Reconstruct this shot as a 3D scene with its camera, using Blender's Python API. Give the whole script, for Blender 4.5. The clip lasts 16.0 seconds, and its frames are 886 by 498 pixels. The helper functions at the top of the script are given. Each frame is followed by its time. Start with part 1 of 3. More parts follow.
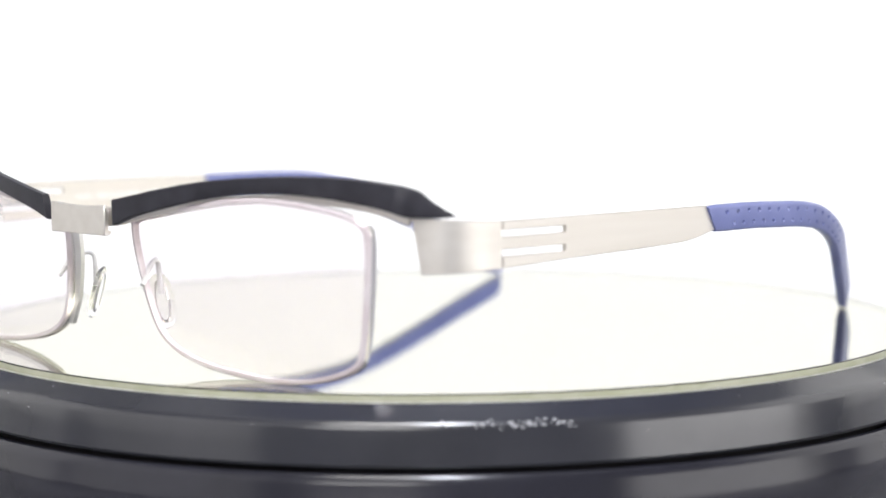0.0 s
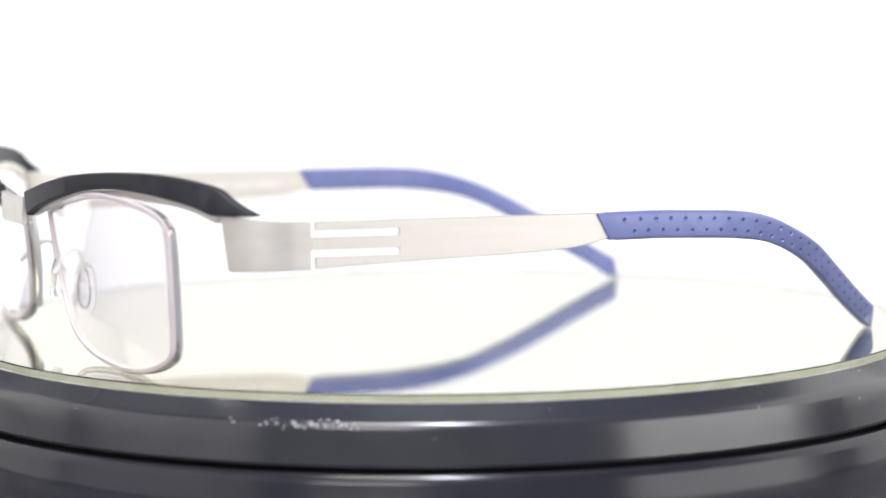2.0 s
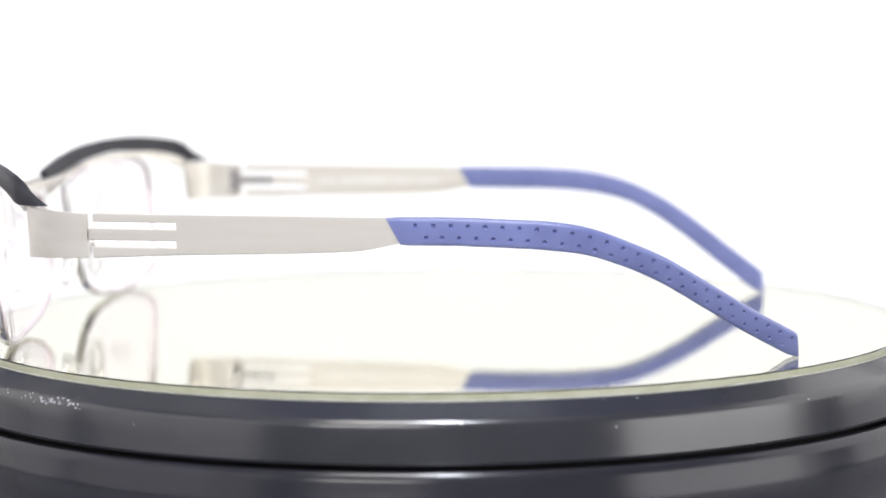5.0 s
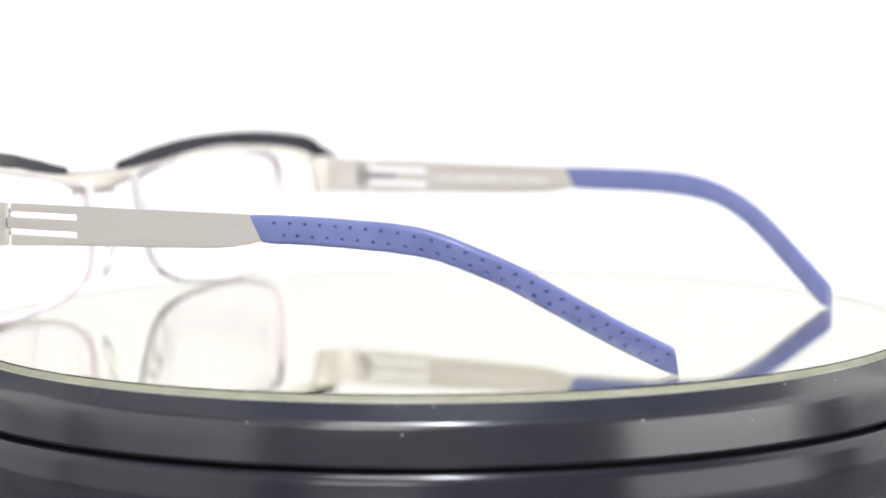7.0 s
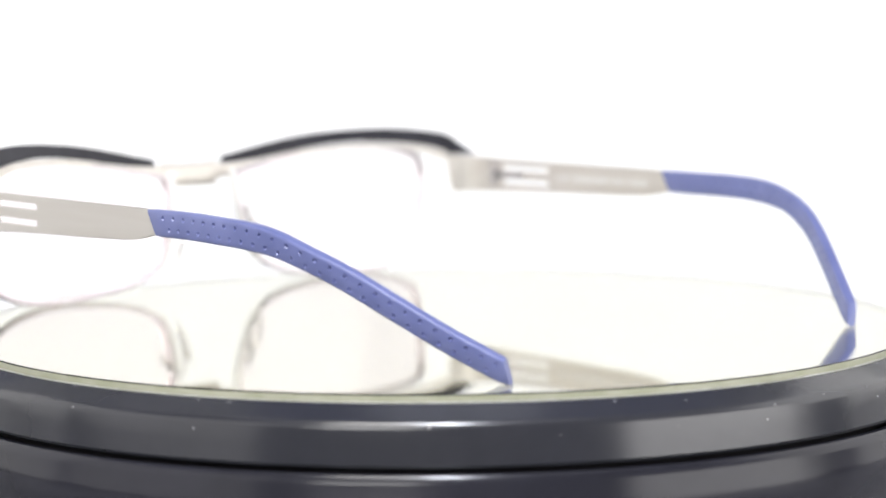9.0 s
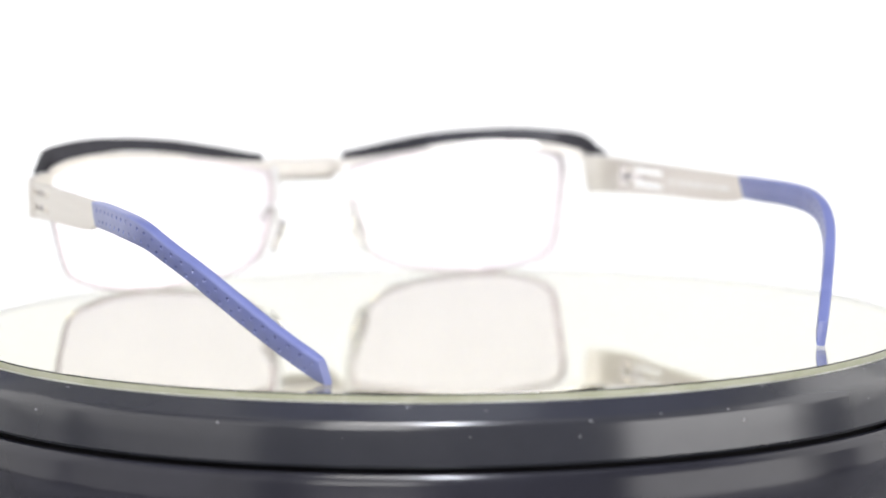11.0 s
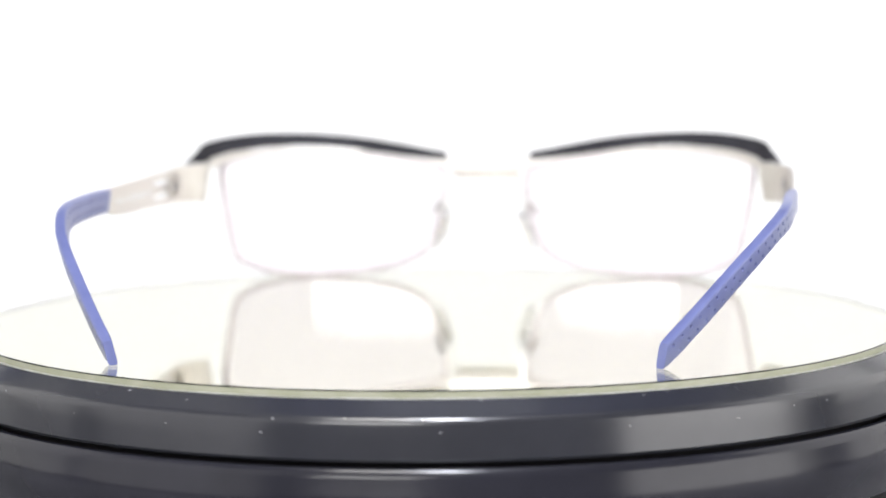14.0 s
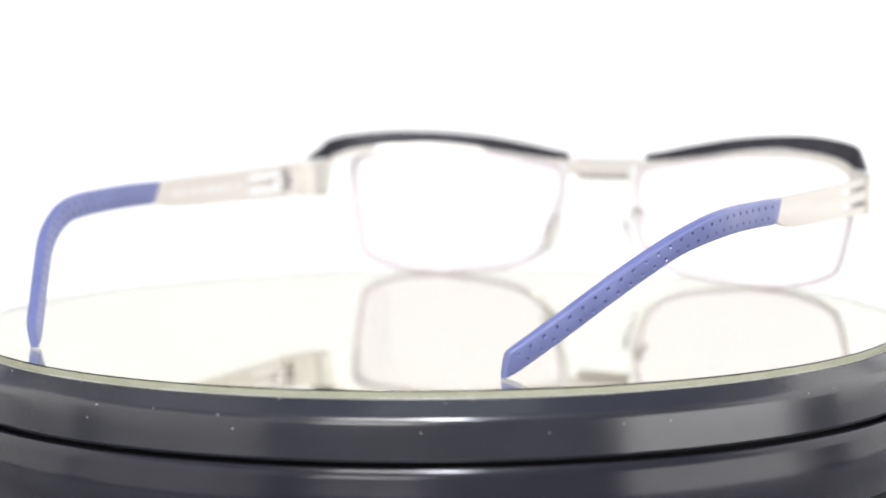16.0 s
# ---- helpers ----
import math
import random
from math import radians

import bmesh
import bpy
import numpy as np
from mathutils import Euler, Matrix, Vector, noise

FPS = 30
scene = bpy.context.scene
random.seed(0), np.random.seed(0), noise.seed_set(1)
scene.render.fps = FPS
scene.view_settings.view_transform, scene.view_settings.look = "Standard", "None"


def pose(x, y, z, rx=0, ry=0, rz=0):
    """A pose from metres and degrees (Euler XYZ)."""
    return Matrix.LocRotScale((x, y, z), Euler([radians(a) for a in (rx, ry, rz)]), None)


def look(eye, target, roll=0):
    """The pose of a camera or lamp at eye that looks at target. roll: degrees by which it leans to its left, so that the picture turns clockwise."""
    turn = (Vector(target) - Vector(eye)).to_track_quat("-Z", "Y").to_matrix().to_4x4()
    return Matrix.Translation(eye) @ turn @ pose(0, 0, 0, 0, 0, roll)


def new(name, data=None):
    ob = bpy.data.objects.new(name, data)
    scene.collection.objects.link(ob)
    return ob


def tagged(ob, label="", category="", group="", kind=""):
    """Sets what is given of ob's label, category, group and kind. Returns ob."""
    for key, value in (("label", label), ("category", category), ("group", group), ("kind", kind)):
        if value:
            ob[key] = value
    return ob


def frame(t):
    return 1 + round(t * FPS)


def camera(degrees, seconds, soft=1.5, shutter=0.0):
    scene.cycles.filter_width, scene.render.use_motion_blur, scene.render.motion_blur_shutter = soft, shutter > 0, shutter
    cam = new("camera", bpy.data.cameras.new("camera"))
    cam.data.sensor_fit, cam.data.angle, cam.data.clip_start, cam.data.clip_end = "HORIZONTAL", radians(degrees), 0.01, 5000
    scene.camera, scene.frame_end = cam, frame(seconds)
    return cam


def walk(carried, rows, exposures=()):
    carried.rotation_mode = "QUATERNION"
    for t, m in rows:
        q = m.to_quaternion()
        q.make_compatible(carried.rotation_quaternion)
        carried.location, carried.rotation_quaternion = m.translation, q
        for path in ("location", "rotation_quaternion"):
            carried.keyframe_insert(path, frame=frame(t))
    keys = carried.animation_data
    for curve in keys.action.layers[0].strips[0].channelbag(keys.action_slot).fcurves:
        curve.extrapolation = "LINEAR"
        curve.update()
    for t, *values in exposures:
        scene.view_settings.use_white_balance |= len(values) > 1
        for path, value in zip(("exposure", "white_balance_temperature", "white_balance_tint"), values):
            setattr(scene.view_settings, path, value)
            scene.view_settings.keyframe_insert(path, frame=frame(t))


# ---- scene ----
cam = camera(22.681, 16.0, soft=1.7)
cam.data.dof.use_dof = True
cam.data.dof.focus_distance = 0.368
cam.data.dof.aperture_fstop = 14.0

# One stand; slides of a few millimetres back imitate the view widening whenever the lens racks to the far side, and
# return with it.
EYE = Vector((0.0, -0.41644, 0.05388))
YAW, PITCH, LEAN = radians(0.1668), radians(-5.570), -0.459
AIM = Vector((math.sin(YAW) * math.cos(PITCH), math.cos(YAW) * math.cos(PITCH), math.sin(PITCH)))
BACK = EYE - 0.00875 * AIM
MID = EYE - 0.0050 * AIM
walk(cam, [(0.0, look(EYE, EYE + AIM, LEAN)), (3.5, look(EYE, EYE + AIM, LEAN)),
           (3.8, look(MID, MID + AIM, LEAN)), (4.4, look(MID, MID + AIM, LEAN)),
           (6.0, look(EYE, EYE + AIM, LEAN)), (12.1, look(EYE, EYE + AIM, LEAN)),
           (12.5, look(BACK, BACK + AIM, LEAN)), (16.0, look(BACK, BACK + AIM, LEAN))],
     exposures=[(0.0, 0.0), (12.1, 0.0), (12.6, 0.0), (16.0, 0.0)])

TURN0, RATE = 314.764, -10.1026      # degrees at the start, degrees per second
GX, GY = -0.002606, -0.049962        # the glasses' hinge line from the turntable's axis
R_PLATE = 0.08866
TABLE_Z = -0.0262


# ---- world and lights ----
world = bpy.data.worlds.new("studio_air")
scene.world = world
world.use_nodes = True
world.node_tree.nodes["Background"].inputs[0].default_value = (0.9, 0.95, 1.0, 1)
world.node_tree.nodes["Background"].inputs[1].default_value = 0.05


def area_lamp(name, eye, target, w, h, watts, color):
    data = bpy.data.lights.new(name, "AREA")
    data.shape, data.size, data.size_y, data.energy, data.color = "RECTANGLE", w, h, watts, color
    ob = new(name, data)
    ob.matrix_world = look(eye, target)
    return ob


# Softboxes added out of view, tuned to fill the metal and suit the ring's reflections.
SOFT_L = ((-0.68, 0.12, 0.25), (0, 0, 0.12))
SOFT_R = ((0.68, 0.15, 0.295), (0, 0, 0.16))
FRONT_L = ((-0.64, -0.41, 0.27), (0, 0, 0.10))
FRONT_R = ((0.548, -0.358, 0.096), (0.004, -0.041, 0.090))
REAR = ((-0.218, -0.85, 0.335), (0, 0.05, 0.05))
TOP_F = ((-0.14, -0.50, 0.62), (0, 0, 0.0))
SPOT = ((0.018, -0.52, 0.62), (0, 0, 0.0))
area_lamp("unseen_softbox_light", *SOFT_L, 0.50, 0.50, 1.0, (1.0, 0.985, 0.965))
area_lamp("unseen_softbox_light", *SOFT_R, 0.76, 0.62, 2.45, (1.0, 0.985, 0.965))
area_lamp("unseen_softbox_light", *FRONT_L, 0.62, 0.52, 1.1, (1.0, 0.98, 0.965))
area_lamp("unseen_softbox_light", *FRONT_R, 0.475, 0.22, 1.15, (1.0, 0.98, 0.965))
area_lamp("unseen_softbox_light", *REAR, 0.34, 0.19, 1.5, (1.0, 0.985, 0.965))
area_lamp("strip_light", *TOP_F, 0.22, 0.28, 2.0, (1.0, 0.97, 0.94))
area_lamp("spot_light", *SPOT, 0.08, 0.32, 4.4, (0.88, 0.91, 1.0))


# ---- materials ----
def principled(name, color, rough=0.5, metal=0.0, spec=0.5, trans=0.0, ior=1.5, coat=0.0):
    m = bpy.data.materials.new(name)
    m.use_nodes = True
    b = m.node_tree.nodes["Principled BSDF"]
    b.inputs["Base Color"].default_value = (*color, 1)
    b.inputs["Roughness"].default_value = rough
    b.inputs["Metallic"].default_value = metal
    b.inputs["Specular IOR Level"].default_value = spec
    b.inputs["Transmission Weight"].default_value = trans
    b.inputs["IOR"].default_value = ior
    b.inputs["Coat Weight"].default_value = coat
    return m


def worn(m, a, b, scale, stretch=(1, 1, 1), bump=0.1, fine=6.0, rough=None, dist=0.00005):
    """Two scales of variation: a broad stain between the colours a and b, and a fine grain in relief."""
    nt = m.node_tree
    bs = nt.nodes["Principled BSDF"]
    tc, mp = nt.nodes.new("ShaderNodeTexCoord"), nt.nodes.new("ShaderNodeMapping")
    mp.inputs["Scale"].default_value = stretch
    nt.links.new(tc.outputs["Object"], mp.inputs["Vector"])
    big, small = nt.nodes.new("ShaderNodeTexNoise"), nt.nodes.new("ShaderNodeTexNoise")
    big.inputs["Scale"].default_value, small.inputs["Scale"].default_value = scale, scale * fine
    big.inputs["Detail"].default_value, small.inputs["Detail"].default_value = 5, 3
    nt.links.new(mp.outputs[0], big.inputs["Vector"])
    nt.links.new(mp.outputs[0], small.inputs["Vector"])
    ramp = nt.nodes.new("ShaderNodeValToRGB")
    ramp.color_ramp.elements[0].position, ramp.color_ramp.elements[1].position = 0.35, 0.65
    ramp.color_ramp.elements[0].color, ramp.color_ramp.elements[1].color = (*a, 1), (*b, 1)
    nt.links.new(big.outputs["Fac"], ramp.inputs["Fac"])
    nt.links.new(ramp.outputs["Color"], bs.inputs["Base Color"])
    bp = nt.nodes.new("ShaderNodeBump")
    bp.inputs["Strength"].default_value, bp.inputs["Distance"].default_value = bump, dist
    nt.links.new(small.outputs["Fac"], bp.inputs["Height"])
    nt.links.new(bp.outputs["Normal"], bs.inputs["Normal"])
    if rough:
        mr = nt.nodes.new("ShaderNodeMapRange")
        mr.inputs["To Min"].default_value, mr.inputs["To Max"].default_value = rough
        nt.links.new(small.outputs["Fac"], mr.inputs["Value"])
        nt.links.new(mr.outputs[0], bs.inputs["Roughness"])
    return m


STEEL = worn(principled("brushed_steel", (0.78, 0.75, 0.71), 0.34, 1.0), (0.80, 0.76, 0.70), (0.86, 0.825, 0.77), 300,
             (1, 0.05, 1), 0.25, 8, (0.42, 0.56), 0.00002)
SILVER = worn(principled("polished_silver", (0.86, 0.84, 0.82), 0.18, 1.0), (0.84, 0.81, 0.79), (0.88, 0.86, 0.84), 250,
              (1, 1, 1), 0.05, 6, (0.14, 0.24), 0.00001)
SATIN = worn(principled("satin_nickel", (0.86, 0.85, 0.83), 0.4, 0.6), (0.84, 0.83, 0.81), (0.89, 0.88, 0.865), 250,
             (1, 1, 1), 0.05, 6, (0.34, 0.46), 0.00001)
RIM = worn(principled("rosy_lens_edge", (0.70, 0.61, 0.62), 0.25, 0.12), (0.70, 0.61, 0.62), (0.81, 0.745, 0.75), 200,
           (1, 1, 1), 0.05, 6, (0.16, 0.28), 0.00001)
BLACK = worn(principled("black_lacquer", (0.02, 0.02, 0.025), 0.42, spec=0.28), (0.030, 0.029, 0.036), (0.040, 0.039, 0.048), 260,
             (1, 1, 1), 0.15, 10, (0.36, 0.5), 0.00002)
BLUE = worn(principled("blue_rubber", (0.12, 0.14, 0.47), 0.5, spec=0.75), (0.152, 0.178, 0.400), (0.180, 0.208, 0.448), 180,
            (1, 1, 1), 0.45, 14, (0.24, 0.40), 0.00003)
RING = worn(principled("gloss_black_plastic", (0.03, 0.03, 0.033), 0.13, spec=0.8), (0.028, 0.029, 0.036), (0.036, 0.037, 0.045), 60,
            (1, 1, 1), 0.04, 30, (0.14, 0.24), 0.00003)
BASE = worn(principled("black_base_plastic", (0.02, 0.02, 0.024), 0.18, spec=0.4), (0.020, 0.020, 0.027), (0.027, 0.027, 0.036), 50,
            (1, 1, 1), 0.05, 30, (0.12, 0.24), 0.00003)
DARK = principled("gap_shade_black", (0.008, 0.008, 0.009), 0.8)
MIRROR = principled("mirror_silvering", (0.865, 0.85, 0.74), 0.0, 1.0)
PLATE = principled("plate_glass", (0.985, 0.99, 0.955), 0.0, trans=1.0, ior=1.5)
FROST = worn(principled("ground_glass_edge", (0.62, 0.62, 0.56), 0.45, trans=0.3), (0.55, 0.55, 0.48), (0.72, 0.72, 0.68), 900,
             (1, 1, 1), 0.4, 5, None, 0.00005)
CHIP = worn(principled("chipped_edge", (0.55, 0.55, 0.57), 0.5), (0.22, 0.22, 0.24), (0.5, 0.5, 0.52), 2500, (1, 1, 1), 0.5, 4)
EDGE = worn(principled("ground_plate_edge", (0.52, 0.53, 0.37), 0.16, trans=0.25), (0.56, 0.57, 0.40), (0.66, 0.66, 0.50), 300, (1, 1, 1), 0.1, 6, (0.1, 0.3), 0.00003)
LENS = principled("lens_glass", (0.976, 0.944, 0.960), 0.0, trans=1.0, ior=1.45)
PAD = principled("clear_silicone", (0.99, 0.985, 0.975), 0.06, trans=0.95, ior=1.14)
ENGRAVE = principled("pale_print", (0.95, 0.95, 0.93), 0.7)
# Dark brown standing in for shade inside the hinge gap.
GAP_SHADE = worn(principled("brown_hinge_shade", (0.2, 0.16, 0.12), 0.4, 1.0), (0.30, 0.26, 0.22), (0.42, 0.37, 0.32), 400)
TABLE = worn(principled("grey_laminate", (0.3, 0.3, 0.32), 0.4), (0.28, 0.28, 0.30), (0.33, 0.33, 0.35), 40, (1, 1, 1), 0.2, 40, (0.32, 0.48))
FABRIC = worn(principled("white_fabric", (0.8, 0.8, 0.79), 0.9), (0.77, 0.77, 0.76), (0.83, 0.83, 0.82), 12, (1, 1, 1), 0.3, 60, None, 0.0004)
CEIL = worn(principled("grey_blue_board", (0.24, 0.28, 0.52), 0.8), (0.10, 0.12, 0.25), (0.13, 0.15, 0.30), 6, (1, 1, 1), 0.2, 60, None, 0.0004)
# Colour of the added overhead reflector.
PALE = worn(principled("pale_blue_reflector", (0.70, 0.74, 0.86), 0.8), (0.66, 0.70, 0.83), (0.74, 0.78, 0.89), 6, (1, 1, 1), 0.2, 60, None, 0.0004)
WALL = worn(principled("grey_wall_paint", (0.32, 0.31, 0.30), 0.85), (0.29, 0.28, 0.27), (0.35, 0.34, 0.33), 5, (1, 1, 1), 0.2, 60, None, 0.0004)
SHELL = worn(principled("softbox_shell", (0.02, 0.02, 0.02), 0.6), (0.018, 0.018, 0.018), (0.03, 0.03, 0.03), 40)

# Paper given emission to reach full white; no lamp stands behind it.
GLOW = bpy.data.materials.new("glowing_paper")
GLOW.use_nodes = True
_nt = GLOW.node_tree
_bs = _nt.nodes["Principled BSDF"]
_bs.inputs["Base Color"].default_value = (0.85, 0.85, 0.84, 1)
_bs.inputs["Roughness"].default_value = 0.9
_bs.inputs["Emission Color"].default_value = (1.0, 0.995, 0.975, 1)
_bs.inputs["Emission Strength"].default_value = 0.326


# ---- mesh helpers ----
def finish(bm, material, smooth=True, angle=40):
    bmesh.ops.remove_doubles(bm, verts=bm.verts, dist=1e-7)
    bmesh.ops.recalc_face_normals(bm, faces=bm.faces)
    me = bpy.data.meshes.new("mesh")
    if smooth:
        for f in bm.faces:
            f.smooth = True
        for e in bm.edges:
            if len(e.link_faces) == 2 and e.calc_face_angle(0) > radians(angle):
                e.smooth = False
    bm.to_mesh(me)
    bm.free()
    for m in (material if isinstance(material, (list, tuple)) else [material]):
        me.materials.append(m)
    return me


def part(name, bm, material, parent, label="", smooth=True, angle=40):
    ob = new(name, finish(bm, material, smooth, angle))
    ob.parent = parent
    if label:
        ob["label"] = label
    return ob


def setting(name, bm, material, label, category, smooth=True):
    return tagged(new(name, finish(bm, material, smooth)), label, category, kind="structure")


def loft(bm, rings, closed=False, caps=True):
    """Skins a list of rings of equal count. closed: the last ring meets the first."""
    vs = [[bm.verts.new(p) for p in ring] for ring in rings]
    n = len(vs[0])
    for i in range(len(vs) if closed else len(vs) - 1):
        a, b = vs[i], vs[(i + 1) % len(vs)]
        for j in range(n):
            bm.faces.new((a[j], a[(j + 1) % n], b[(j + 1) % n], b[j]))
    if caps and not closed:
        bm.faces.new(vs[0])
        bm.faces.new(vs[-1][::-1])
    return bm


def lathe(bm, profile, n=192, closed=True):
    rings = []
    for k in range(n):
        a = 2 * math.pi * k / n
        rings.append([(r * math.cos(a), r * math.sin(a), z) for r, z in profile])
    vs = [[bm.verts.new(p) for p in ring] for ring in rings]
    m = len(profile)
    for k in range(n):
        a, b = vs[k], vs[(k + 1) % n]
        for j in range(m if closed else m - 1):
            bm.faces.new((a[j], a[(j + 1) % m], b[(j + 1) % m], b[j]))
    return bm


def box(bm, x0, x1, y0, y1, z0, z1, bevel=0.0):
    g = bmesh.ops.create_cube(bm, size=1.0)
    for v in g["verts"]:
        v.co = ((x0 + x1) / 2 + v.co.x * (x1 - x0), (y0 + y1) / 2 + v.co.y * (y1 - y0), (z0 + z1) / 2 + v.co.z * (z1 - z0))
    if bevel:
        es = list({e for v in g["verts"] for e in v.link_edges})
        bmesh.ops.bevel(bm, geom=es, offset=bevel, segments=2, affect="EDGES")
    return bm


def curve_at(keys, x):
    """A smooth curve (Catmull-Rom) through pairs, read at x."""
    xs = [k[0] for k in keys]
    if x <= xs[0]:
        return keys[0][1]
    if x >= xs[-1]:
        return keys[-1][1]
    i = max(j for j in range(len(xs) - 1) if xs[j] <= x)

    def slope(j):
        if j == 0:
            return (keys[1][1] - keys[0][1]) / (xs[1] - xs[0])
        if j == len(xs) - 1:
            return (keys[-1][1] - keys[-2][1]) / (xs[-1] - xs[-2])
        return (keys[j + 1][1] - keys[j - 1][1]) / (xs[j + 1] - xs[j - 1])
    h = xs[i + 1] - xs[i]
    u = (x - xs[i]) / h
    p0, p1, m0, m1 = keys[i][1], keys[i + 1][1], slope(i) * h, slope(i + 1) * h
    return (2 * u**3 - 3 * u**2 + 1) * p0 + (u**3 - 2 * u**2 + u) * m0 + (-2 * u**3 + 3 * u**2) * p1 + (u**3 - u**2) * m1


def spline(points, per=6, closed=False):
    """Points along a smooth line through the given ones."""
    ps = [Vector(p) for p in points]
    n, out = len(ps), []
    for i in range(n if closed else n - 1):
        if closed:
            a, b, c, d = ps[i - 1], ps[i], ps[(i + 1) % n], ps[(i + 2) % n]
        else:
            a, b, c, d = ps[max(i - 1, 0)], ps[i], ps[i + 1], ps[min(i + 2, n - 1)]
        for k in range(per):
            u = k / per
            out.append(0.5 * ((2 * b) + (c - a) * u + (2 * a - 5 * b + 4 * c - d) * u * u + (3 * b - a - 3 * c + d) * u**3))
    if not closed:
        out.append(ps[-1])
    return out


def tube(bm, points, radius, sides=8):
    rings = []
    for i, p in enumerate(points):
        t = (points[min(i + 1, len(points) - 1)] - points[max(i - 1, 0)]).normalized()
        a = t.orthogonal().normalized() if not rings else (old - t * old.dot(t)).normalized()
        old, b = a, t.cross(a)
        rings.append([p + radius * (math.cos(q) * a + math.sin(q) * b) for q in [2 * math.pi * k / sides for k in range(sides)]])
    return loft(bm, rings)


MM = 0.001


# ---- the place ----
def build_place():
    bm = bmesh.new()
    box(bm, -0.95, 0.95, -0.95, 0.115, TABLE_Z - 0.03, TABLE_Z, 0.003)
    setting("table_top", bm, TABLE, "grey laminate table top under the turntable", "table top")
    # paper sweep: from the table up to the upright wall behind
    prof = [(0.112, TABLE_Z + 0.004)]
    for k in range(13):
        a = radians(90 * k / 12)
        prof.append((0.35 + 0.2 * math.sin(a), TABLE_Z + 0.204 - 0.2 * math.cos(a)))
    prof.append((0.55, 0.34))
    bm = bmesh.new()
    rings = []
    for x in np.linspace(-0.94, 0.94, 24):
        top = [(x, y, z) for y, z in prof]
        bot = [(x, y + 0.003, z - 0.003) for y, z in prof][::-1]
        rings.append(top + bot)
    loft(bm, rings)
    setting("backdrop", bm, GLOW, "seamless white paper sweep behind the turntable, made to glow by itself", "backdrop")
    # Walls, ceiling and boards stay out of view: added for bounce light and reflections.
    for name, b, mat, lab in (
            ("wall_back", (-0.95, 0.95, 0.62, 0.66, -0.06, 0.85), FABRIC, "white wall behind the paper sweep"),
            ("wall_reflection_board", (-0.70, 0.47, 0.606, 0.618, -0.02, 0.82), CEIL, "unseen grey-blue board behind the paper sweep, added to darken the bevel's reflection"),
            ("wall_left", (-0.99, -0.95, -0.95, 0.66, -0.06, 0.85), FABRIC, "white fabric side wall of the studio"),
            ("wall_right", (0.95, 0.99, -0.95, 0.66, -0.06, 0.85), FABRIC, "white fabric side wall of the studio"),
            ("wall_front", (-0.99, 0.99, -0.99, -0.95, -0.06, 0.85), WALL, "grey painted wall behind the camera"),
            ("ceiling", (-0.99, 0.99, -0.99, 0.66, 0.85, 0.89), FABRIC, "white studio ceiling"),
            ("ceiling_reflection_board", (-0.36, 0.60, -0.30, 0.50, 0.835, 0.847), CEIL, "unseen dark blue-grey board under the ceiling, added to darken the bevel's reflection"),
            # Added reflector, out of view, meant to give the bevel a bluish sheen.
            ("ceiling_reflector", (-0.13, 0.19, -0.17, 0.20, 0.823, 0.832), PALE, "unseen pale blue-white reflector added for a bluish sheen on the platter bevel")):
        bm = bmesh.new()
        box(bm, *b)
        setting(name, bm, mat, lab, "wall" if "wall" in name else "ceiling", smooth=False)


def softbox(eye, target, w, h, name="softbox", label="black softbox with a glowing white front, added out of view"):
    """Shell round a lamp; the lamp itself is the area light at its mouth."""
    top = new(name)
    top.matrix_world = look(eye, target)
    tagged(top, label, "softbox" if "softbox" in name else "lamp")
    bm = bmesh.new()
    t = 0.006
    depth = 0.26 * min(w, h)
    a = [(-w / 2, -h / 2), (w / 2, -h / 2), (w / 2, h / 2), (-w / 2, h / 2)]

    def ring(s, z):
        return [(x * s, y * s, z) for x, y in a]
    o = 1 + 2 * t / min(w, h)
    loft(bm, [ring(1.0, -0.004), ring(o, -0.004), ring(o, 0.01), ring(0.45, depth), ring(0.4, depth - t),
              ring(1.0, 0.004)], closed=True, caps=False)
    part("shell", bm, SHELL, top, smooth=False)
    bm = bmesh.new()
    zc = depth
    box(bm, -w * 0.2, w * 0.2, -h * 0.2, h * 0.2, zc - t, zc + 0.02, 0.003)
    part("back_cap", bm, SHELL, top)
    # pole down to the table, or rod up to the ceiling
    back = top.matrix_world @ Vector((0, 0, zc + 0.01))
    end = Vector((back.x, back.y, TABLE_Z if name == "softbox" else 0.85))
    inv = top.matrix_world.inverted()
    bm = bmesh.new()
    tube(bm, [inv @ back, inv @ back.lerp(end, 0.5), inv @ end], 0.006 if name == "softbox" else 0.003, 12)
    part("stand_pole" if name == "softbox" else "hanging_rod", bm, SHELL, top)
    return top


def reflected_box(x, y, w, h):
    """A small dark stand-in beside the turntable, out of view, placed to fit a dark reflection in the gloss."""
    case = tagged(new("reflected_box"), "small black stand-in box on the table, placed to be reflected as a dark patch", "case")
    case.location = (x, y, TABLE_Z)
    bm = bmesh.new()
    box(bm, -w / 2, w / 2, -w / 2, w / 2, 0, h * 0.8, 0.003)
    part("body", bm, SHELL, case)
    bm = bmesh.new()
    box(bm, -w / 2 - 0.001, w / 2 + 0.001, -w / 2 - 0.001, w / 2 + 0.001, h * 0.8, h, 0.003)
    part("lid", bm, SHELL, case)


